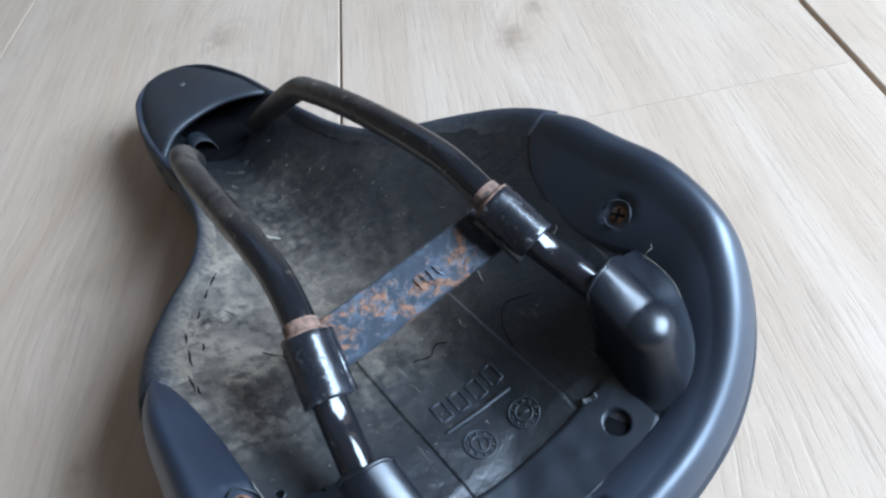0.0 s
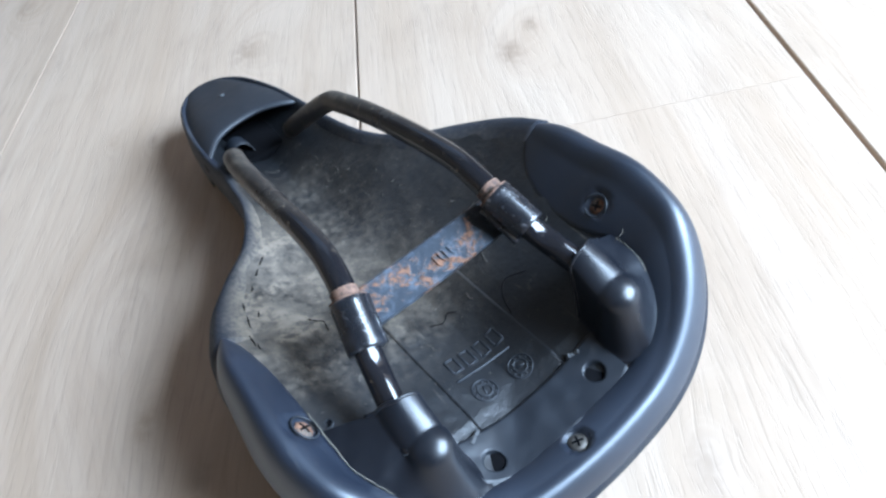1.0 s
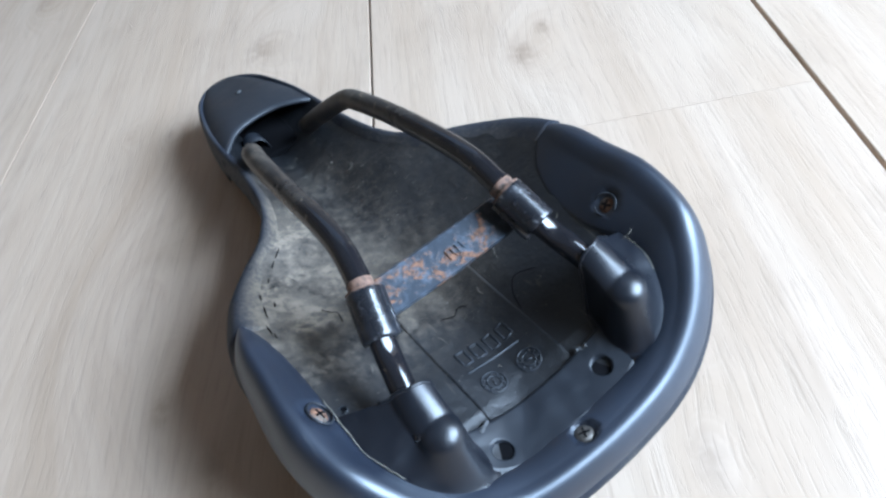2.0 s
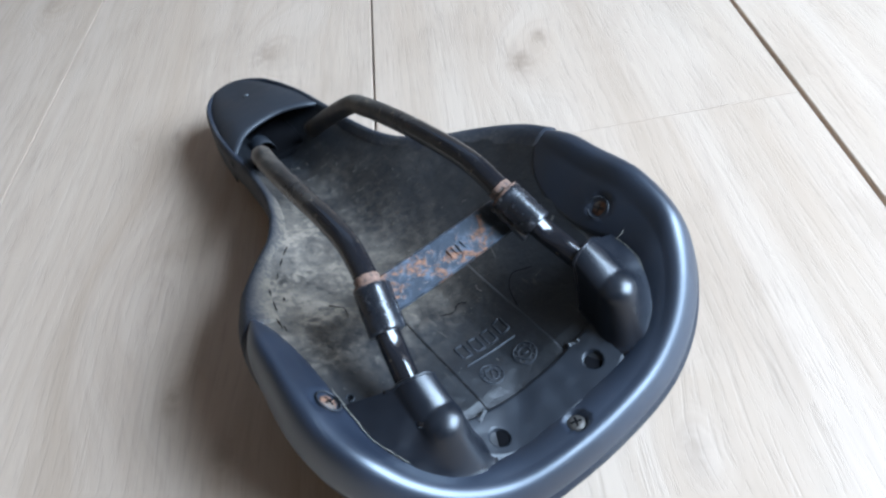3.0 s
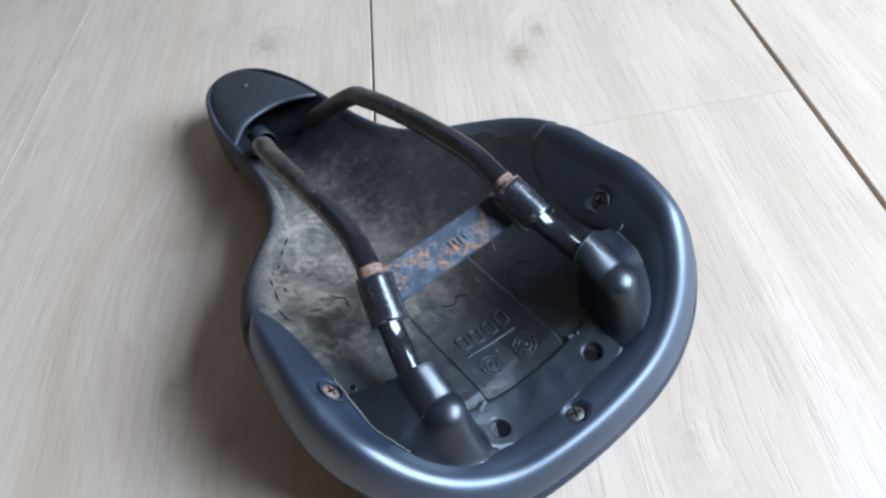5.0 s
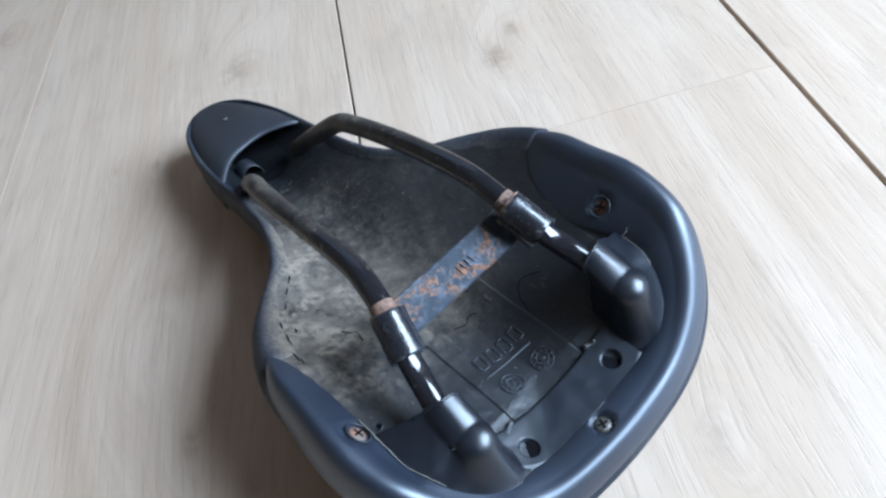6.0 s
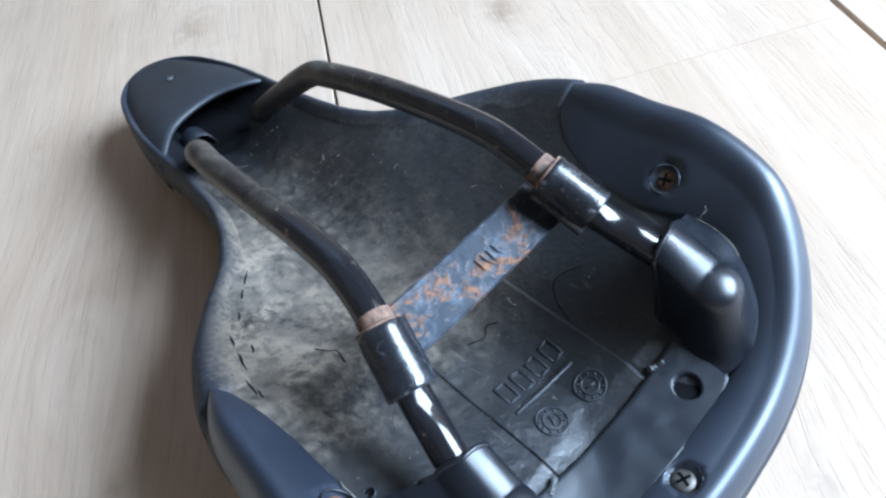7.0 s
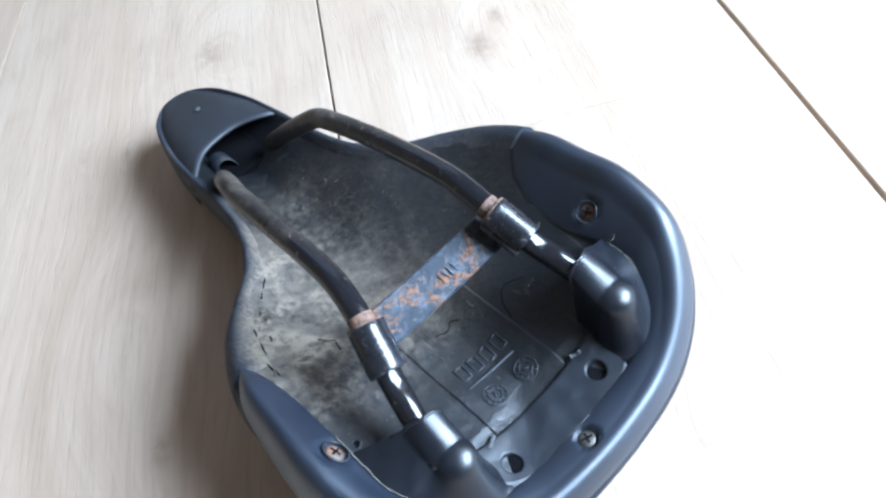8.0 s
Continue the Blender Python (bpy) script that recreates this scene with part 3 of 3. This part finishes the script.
for s in SIDES:
    pts = [bent(p, s) for p in (NOSE_IN, (0.0158, 0.1135, 0.0385), (0.0190, 0.0968, 0.0503), (0.0203, 0.0880, 0.0527), (0.0212, 0.0750, 0.0550), MID, (0.0223, 0.042, 0.0590), BEND,
                                    (0.0234, 0.0220, 0.0572), CLIP_A, CLIP_B, MOUTH, (0.0330, -0.0200, 0.0365))]
    bm = bmesh.new()
    tube(bm, spline(pts, 9), 0.0035, 24)
    dent = bent((0.0265, -0.0015, 0.0505), s) + Vector((0.001, -0.0005, 0))
    for v in bm.verts:
        d = (v.co - dent).length
        if d < 0.0045:
            v.co.z -= 0.0016 * (1 - d / 0.0045) ** 0.7
    rail = part("rail", bm, ENAMEL, saddle, "black enamelled steel rail, dusty and chipped")
    bm = bmesh.new()
    tube(bm, spline(pts, 9)[78:83], 0.00368, 24, caps=False)
    part("worn_ring", bm, RUST_RING, rail, "bare rusted ring where the paint has worn off")
    # Clip: a bent steel sleeve round the rail.
    a, b = bent(CLIP_A, s), bent(CLIP_B, s)
    bm = bmesh.new()
    tube(bm, [a.lerp(b, t) for t in (0, 0.0, 0.03, 0.1, 0.5, 0.9, 0.97, 1.0, 1.0)], lambda t: {0.0: 0.0037, 1.0: 0.0037}.get(t, 0.0050 if 0.2 < t < 0.8 else 0.0048), 28, caps=False)
    clip = part("clip_sleeve", bm, CLIP, saddle, "glossy black steel sleeve clamped round the rail")
    bm = bmesh.new()
    lip = [a.lerp(b, t) + Vector((-s * 0.0046, 0, -0.0018)) for t in (0.0, 0.5, 1.0)]
    tube(bm, lip, 0.0013, 10)
    part("lip", bm, CLIP, clip)
    way = (b - a).normalized()
    across = way.cross(Vector((0, 0, 1))).normalized()
    over = across.cross(way)
    bm = bmesh.new()
    tube(bm, [a - way * 0.0002 + 0.0044 * (math.cos(q) * across + math.sin(q) * over) for q in (2 * math.pi * k / 32 for k in range(33))], 0.00042, 8, caps=False)
    part("sleeve_rim", bm, RUST_RING, clip, "worn brownish rim of the sleeve")

# Cross plate between the two sleeves, sagging a little in the middle.
bm = bmesh.new()
rows = []
for i in range(25):
    x = -0.0238 + 0.0460 * i / 24
    sag = -0.0005 * math.cos(math.pi * x / 0.046)
    row = []
    for y, z in ((0.0035, -0.0012), (0.0033, -0.0002), (0.0040, 0.0), (0.008, 0.0014), (0.0112, 0.0026), (0.0140, 0.0036), (0.0147, 0.0034), (0.0145, 0.0024)):
        row.append(Vector((x, y + 0.0066, 0.0456 + z + sag)))
    rows.append(row)
vs = sheet(bm, rows, loop_cols=True)
bm.faces.new(vs[0]), bm.faces.new(vs[-1])
cross_plate = part("cross_plate", bm, RUST_PLATE, saddle, "rusted blue-black steel plate joining the clips", smooth=False)
# Stamped strokes on the plate, too worn to read.
for k in range(4):
    x = 0.0004 + 0.0017 * k
    bm = bmesh.new()
    tube(bm, [Vector((x + 0.0007 * (k % 2), 0.0130, 0.04605)), Vector((x, 0.0146, 0.04675)), Vector((x - 0.0002, 0.0162, 0.0473))], lambda t: 0.00030 if 0 < t < 1 else 0.00015, 6)
    part("stamped_stroke", bm, RUST_PLATE, cross_plate)

# Sockets: round hoods over the rail ends at the tail; the outer flank sweeps down to the band's seam, the rear rounds off into a low mound.
def rail_socket(side, cx, y0, hood, forward, spread):
    r, y1 = 0.0063, y0 - hood

    def reach(u, y, du, dy):
        """How far a line in plan runs before it meets the seam."""
        lo, hi = 0.0, 0.04
        for _ in range(16):
            d = (lo + hi) / 2
            inside = y + dy * d > -0.0324 and u + du * d < seam_out(side, y + dy * d)
            lo, hi = (d, hi) if inside else (lo, d)
        return lo

    rays = []
    for i in range(14):
        t = i / 14
        rays.append((t, y0 - hood * t, Vector((1, forward / 0.016 * (1 - t) ** 1.5)).normalized(), 1.1, None))
    for i in range(29):
        b = math.pi * i / 28
        inner = ease((i - 14) / 14)
        limit = None if b <= math.pi / 2 else spread + (r + 0.0022 - spread) * ease((b - 1.9) / 1.24)
        rays.append((1.0, y1, Vector((math.cos(b), -math.sin(b))), 1.1 + 0.5 * ease(i / 9) + 1.5 * inner, limit))
    for i in range(13, -1, -1):
        t = i / 14
        rays.append((t, y0 - hood * t, Vector((-1, 0)), 3.4, r + 0.0010 + 0.0012 * t))
    rows = []
    for t, y, way, power, limit in rays:
        crest = 0.0463 - 0.0050 * t
        broad = r + 0.0012 * max(0.0, -way.y)
        far = reach(cx, y, way.x, way.y) + 0.0022
        far = max(far if limit is None else min(far, limit), r + 0.0006)
        end_u, end_y = cx + way.x * far, y + way.y * far
        edge = ground_z(side * end_u, end_y) - 0.0008 if way.x < -0.9 else max(0.0185, ground_z(side * (cx + way.x * (far - 0.003)), y + way.y * (far - 0.003)) + 0.0006)
        if limit is not None and far == limit:
            edge = ground_z(side * end_u, end_y) + 0.0010
        row = []
        for k in range(10):
            a = radians(62 + 14 * max(0.0, -way.y)) * k / 9
            row.append((broad * math.sin(a), crest - 0.0052 * (1 - math.cos(a))))
        d0, z0 = row[-1]
        for k in range(1, 17):
            w = k / 16
            row.append((d0 + (far - d0) * w, edge + (z0 - edge) * (1 - w) ** power))
        row.append((far + 0.0006, edge - 0.004))
        lean = 0.0036 * (1 - t)
        rows.append([Vector((side * (cx + way.x * d), y + way.y * d + lean * (z - 0.030) / 0.02, z)) for d, z in row])
    bm = bmesh.new()
    sheet(bm, rows)
    bmesh.ops.remove_doubles(bm, verts=bm.verts, dist=0.00003)
    front = list(reversed(rows[0])) + rows[-1][1:]
    sheet(bm, [front, [q + Vector((0, -0.0006, -0.0004)) for q in front], [Vector((q.x, q.y - 0.0014, 0.0120)) for q in front]])
    ob = part("rail_socket", bm, GLOSS, saddle, "glossy black plastic hood holding the rail end")
    bm = bmesh.new()
    tube(bm, list(reversed(rows[0][:13])) + rows[-1][1:20], 0.0005, 8)
    part("mouth_lip", bm, GLOSS, ob)
    return ob


rail_socket(-1, 0.0326, -0.0144, 0.0054, 0.0105, 0.0150)
rail_socket(1, 0.0302, -0.0138, 0.0070, 0.0065, 0.0125)

# Nose shade: a black block added for the dark void under the cap, with an eye round each rail end.
bm = bmesh.new()
box(bm, (-0.0150, 0.1345, 0.0100), (0.0180, 0.1600, 0.0192), 0.0015)
nose_shade_block = part("nose_shade_block", bm, HOLE, saddle)
bm = bmesh.new()
c = Vector((-0.0066, 0.1388, 0.0196))
rings = [[c + Vector((r * math.cos(a), back + 0.45 * r * math.sin(a), r * math.sin(a))) for a in (2 * math.pi * k / 28 for k in range(28))]
         for r, back in ((0.0038, 0.005), (0.0043, 0.0), (0.0046, 0.0), (0.0046, 0.007))]
sheet(bm, rings, loop_cols=True)
part("rail_eye", bm, LEDGE, nose_shade_block, "scuffed dark tube end beside the rail")

# ---------------------------------------------------------------- screws and holes
def cross_screw(place, normal, material, label, turn=0.4):
    """A pan-head cross screw sunk in a round recess."""
    bm = bmesh.new()
    prof = [(0.0001, 0.0007), (0.0012, 0.00065), (0.0022, 0.0004), (0.0027, -0.0001), (0.0028, -0.0012)]
    sheet(bm, [[Vector((r * math.cos(a), r * math.sin(a), h)) for r, h in prof] for a in (2 * math.pi * k / 28 for k in range(28))], loop_rows=True)
    head = part("screw", bm, material, saddle, label)
    head.location, head.rotation_euler = place, normal.to_track_quat("Z", "Y").to_euler()
    # Black bars paint the shade inside the cross slot; nothing is cut.
    bm = bmesh.new()
    for k in range(2):
        c = turn + k * math.pi / 2
        d = Vector((math.cos(c), math.sin(c), 0)) * 0.0016
        w = Vector((-d.y, d.x, 0)) * 0.2
        vs = [bm.verts.new(q + Vector((0, 0, hh))) for hh in (0.00075, 0.0002) for q in (d + w, -d + w, -d - w, d - w)]
        bm.faces.new(vs[:4]), bm.faces.new(vs[4:])
        for j in range(4):
            bm.faces.new((vs[j], vs[(j + 1) % 4], vs[4 + (j + 1) % 4], vs[4 + j]))
    part("cross_slot", bm, HOLE, head, smooth=False)


def drop_on(ob, x, y):
    """Where a plumb line meets a part of the saddle, and the slope there."""
    hit, place, normal, _ = ob.ray_cast(Vector((x, y, 0.2)), Vector((0, 0, -1)))
    return place, normal


for x, y, material, label, turn in ((-0.0526, 0.0004, ZINC, "rust-browned cross-head screw", 0.4), (0.0485, 0.0016, ZINC, "rusted screw deep in a torn recess", 0.2),
                                    (-0.0012, -0.0374, STEEL, "dull grey cross-head screw", 1.2)):
    place, normal = drop_on(band, x, y)
    cross_screw(place - normal * (0.0003 if x > 0.01 else 0.0), normal, material, label, turn)
    bm = bmesh.new()
    out = normal.to_track_quat("Z", "Y").to_matrix()
    wave, r, rise = (0.0004, 0.0034, 0.0009) if x > 0.01 else (0.00008, 0.0036, 0.0007)
    tube(bm, [place + out @ Vector((r * math.cos(a), r * math.sin(a), rise + wave * math.sin(3 * a))) for a in (2 * math.pi * k / 36 for k in range(37))], 0.00032, 8, caps=False)
    part("recess_rim", bm, CAP, band)


def round_hole(x, y, z, r, name="hole"):
    bm = bmesh.new()
    prof = [(r * 1.3, 0.0), (r * 1.15, 0.0005), (r, 0.0003), (r * 0.85, -0.0012)]
    sheet(bm, [[Vector((x + q * math.cos(a), y + q * math.sin(a), z + h)) for q, h in prof] for a in (2 * math.pi * k / 24 for k in range(24))], loop_rows=True)
    rim = part(name, bm, CAP, saddle)
    # A black disc stands in for the shade down the hole.
    bm = bmesh.new()
    ring = [bm.verts.new((x + r * 0.97 * math.cos(a), y + r * 0.97 * math.sin(a), z + 0.0002)) for a in (2 * math.pi * k / 24 for k in range(24))]
    mid = bm.verts.new((x, y, z - 0.0002))
    for k in range(24):
        bm.faces.new((ring[k], ring[(k + 1) % 24], mid))
    part("bore_shade", bm, HOLE, rim)


# Black discs just above the shell paint the ledge holes' deep shade.
for x, y in LEDGE_HOLES:
    bm = bmesh.new()
    mid = Vector((x, y, ground_z(x, y) + 0.0003))
    ring = [bm.verts.new(mid + 0.0026 * Vector((math.cos(a), math.sin(a), 0))) for a in (2 * math.pi * k / 20 for k in range(20))]
    bm.faces.new(ring)
    part("bore_shade", bm, HOLE, ledge)
round_hole(-0.0470, 0.0000, ground_z(-0.0470, 0.0) + 0.0003, 0.0010)

# ---------------------------------------------------------------- small wear and dirt
# Cracks along the shell's edge where the cover is stapled.
rng = random.Random(4)
for k in range(9):
    y0 = 0.024 + 0.0056 * k + 0.004 * rng.uniform(-1, 1)
    f = 0.71 + 0.075 * rng.random()
    p0, p1 = [min((p for p in RING if p.x < 0), key=lambda p: abs(p.y - y)) for y in (y0, y0 + 0.0018 + 0.0055 * rng.random() ** 2)]
    a, b = surf(p0, f, 0.0001), surf(p1, f + 0.008 * rng.uniform(-1, 1), 0.0001)
    bm = bmesh.new()
    tube(bm, [a, a.lerp(b, 0.3) + Vector((0.0003 * rng.uniform(-1, 1), 0, 0)), a.lerp(b, 0.7), b], lambda t: 0.00008 if t in (0, 1) else 0.00016 + 0.0001 * rng.random(), 6)
    part("crack", bm, HOLE, shell)

# Dried, worn bead along the seam between sockets and band.
for lo, hi, s in ((-0.0290, -0.008, 1), (-0.0298, 0.006, -1)):
    pts = []
    for p in start:
        f = band_inner(p)
        q = surf(p, f - 0.004, 0.0016)
        if q.x * s > 0.02 and lo < q.y < hi:
            pts.append(q + Vector((0.0003 * noise.noise(q * 900), 0.0003 * noise.noise(q * 700), 0)))
    if len(pts) > 3:
        bm = bmesh.new()
        tube(bm, pts, lambda t: 0.00010 + 0.00016 * abs(noise.noise(Vector((t * 14 + lo * 99, 0, 0)))), 6)
        part("worn_bead", bm, GRIT, saddle, "pale worn bead along the bumper seam")


# Torn corners of the ledge, with pale broken edges.
for x, y, turn, long in ((-0.0200, -0.0196, 0.5, 0.0042), (0.0158, -0.0192, -0.4, 0.0036)):
    bm = bmesh.new()
    rows = []
    for i in range(9):
        q = i / 8
        at = Vector((x + long * (q - 0.5) * math.cos(turn), y + long * (q - 0.5) * math.sin(turn), 0))
        at.z = ground_z(at.x, at.y) + 0.0012 + 0.0006 * noise.noise(Vector((q * 5, x * 300, 0)))
        w = 0.0007 + 0.0004 * noise.noise(Vector((q * 7, x * 500, 3)))
        rows.append([at + Vector((w * math.cos(b) * -math.sin(turn), w * math.cos(b) * math.cos(turn), 0.0006 * math.sin(b))) for b in (2 * math.pi * k / 8 for k in range(8))])
    vs = sheet(bm, rows, loop_cols=True)
    bm.faces.new(vs[0]), bm.faces.new(vs[-1])
    part("torn_edge", bm, STEEL_GREY, ledge, "pale torn plastic edge", smooth=False)


def on_saddle(x, y):
    best = None
    for ob in (shell, panel):
        hit, place, normal, _ = ob.ray_cast(Vector((x, y, 0.2)), Vector((0, 0, -1)))
        if hit and (best is None or place.z > best.z):
            best = place
    return best


bm = bmesh.new()
tube(bm, spline([(0.0428, -0.0100, 0.0372), (0.0440, -0.0106, 0.0392), (0.0452, -0.0108, 0.0396), (0.0458, -0.0102, 0.0402)], 5), 0.00009, 6)
part("frayed_thread", bm, GRIT, band, "pale frayed thread")

# Crumbs of dirt and bits of lint lying in the pan.
bm = bmesh.new()
for k in range(34):
    y = rng.uniform(0.005, 0.125)
    x = rng.uniform(-0.7, 0.6) * half_width(y)
    turn, bend, size = rng.uniform(0, 6.3), rng.uniform(-1.2, 1.2), rng.uniform(0.0008, 0.0042)
    line = []
    for j in range(5):
        at = on_saddle(x, y)
        if at is None or abs(x) > half_width(y) * 0.74:
            break
        line.append(at + Vector((0, 0, 0.00015 + 0.0002 * rng.random())))
        x, y, turn = x + size / 4 * math.cos(turn), y + size / 4 * math.sin(turn), turn + bend * rng.random()
    if len(line) == 5:
        tube(bm, line, 0.00005 + 0.00006 * rng.random(), 5)
for k in range(2400):
    y = rng.uniform(-0.012, 0.128)
    x = rng.gauss(-0.32, 0.42) * half_width(y) * 0.9
    at = on_saddle(x, y) if abs(x) < half_width(y) * 0.76 else None
    if at is None:
        continue
    size = 0.00005 + 0.00024 * rng.random() ** 5
    m = Matrix.Translation(at + Vector((0, 0, size * 0.5))) @ Euler([rng.uniform(0, 6) for _ in range(3)]).to_matrix().to_4x4() @ Matrix.Diagonal((size, size * rng.uniform(0.6, 1.6), size * 0.7, 1))
    tips = [bm.verts.new(m @ Vector(q)) for q in ((1, 0, 0), (0, 1, 0), (-1, 0, 0), (0, -1, 0), (0, 0, 1), (0, 0, -1))]
    for j in range(4):
        bm.faces.new((tips[j], tips[(j + 1) % 4], tips[4]))
        bm.faces.new((tips[(j + 1) % 4], tips[j], tips[5]))
crumbs = part("dirt_crumbs", bm, GRIT, None, smooth=False)
crumbs.matrix_world = Matrix.LocRotScale(saddle.location, saddle.rotation_euler, None)
tagged(crumbs, "pale dry dirt crumbs scattered inside the upturned saddle", "dirt", kind="stuff")


def fibre(points, radius, material, label):
    bm = bmesh.new()
    tube(bm, spline([on_saddle(x, y) + Vector((0, 0, lift)) for x, y, lift in points], 8), radius, 6)
    ob = part("fibre", bm, material)
    ob.matrix_world = Matrix.LocRotScale(saddle.location, saddle.rotation_euler, None)
    tagged(ob, label, "fibre", group="fibres in the saddle")


fibre([(-0.0170, 0.0860, 0.0004), (-0.0140, 0.0835, 0.0030), (-0.0120, 0.0800, 0.0020), (-0.0090, 0.0790, 0.0003)], 0.00016, FIBRE, "short pale curled fibre lying in the dirty saddle pan")
fibre([(-0.0150, 0.0900, 0.0003), (-0.0135, 0.0870, 0.0036), (-0.0125, 0.0840, 0.0004)], 0.00022, FIBRE, "short pale curled fibre lying in the dirty saddle pan")
fibre([(0.0250, 0.0080, 0.0003), (0.0190, 0.0110, 0.0020), (0.0150, 0.0080, 0.0022), (0.0135, 0.0030, 0.0003)], 0.00014, HOLE, "long dark curved hair lying in the saddle pan")
fibre([(-0.0330, 0.0390, 0.0003), (-0.0315, 0.0360, 0.0010), (-0.0300, 0.0345, 0.0012), (-0.0305, 0.0310, 0.0003)], 0.00014, HOLE, "short dark hair stuck to the dusty shell")
fibre([(-0.0060, 0.0180, 0.0003), (-0.0020, 0.0165, 0.0008), (0.0010, 0.0185, 0.0006), (0.0035, 0.0170, 0.0003)], 0.00012, HOLE, "short dark hair stuck to the dusty shell")

# ---------------------------------------------------------------- floor boards
shared = {}


def board(name, x0, x1, y0, y1, bevel):
    key = (round(x1 - x0, 4), round(y1 - y0, 4), bevel)
    if key not in shared:
        bm = bmesh.new()
        box(bm, (-key[0] / 2, -key[1] / 2, -0.012), (key[0] / 2, key[1] / 2, 0.0))
        long_edges = [e for e in bm.edges if abs(e.verts[0].co.y - e.verts[1].co.y) > 0.01 and e.verts[0].co.z > -0.001]
        bmesh.ops.bevel(bm, geom=long_edges, offset=bevel, segments=1, profile=0.5, affect="EDGES")
        me = bpy.data.meshes.new("floor_board")
        bm.to_mesh(me)
        bm.free()
        me.materials.append(OAK)
        shared[key] = me
    ob = new(name, shared[key])
    ob.parent = floor
    ob.location = ((x0 + x1) / 2, (y0 + y1) / 2, 0)
    return ob


LENGTH = 1.26
for k in range(-13, 9):
    left, right = FIRST + k * PITCH, FIRST + (k + 1) * PITCH
    left, right = max(left, X0), min(right, X1)
    gl = {0: 0.0005, 1: 0.0008, -1: 0.0002}.get(k, 0.0005)
    gr = {0: 0.0008, -1: 0.0005, -2: 0.0002}.get(k, 0.0005)
    y = (0.19 if k == 0 else 0.81 + (k * 0.29) % 0.55) - 3 * LENGTH
    while y < Y1:
        lo, hi = max(y, Y0), min(y + LENGTH, Y1)
        if hi - lo > 0.02 and right - left > 0.02:
            board("floor_board", left + gl, right - gr, lo + 0.00006, hi - 0.00006, {-2: 0.00015, -1: 0.0003}.get(k, 0.0005))
        y += LENGTH
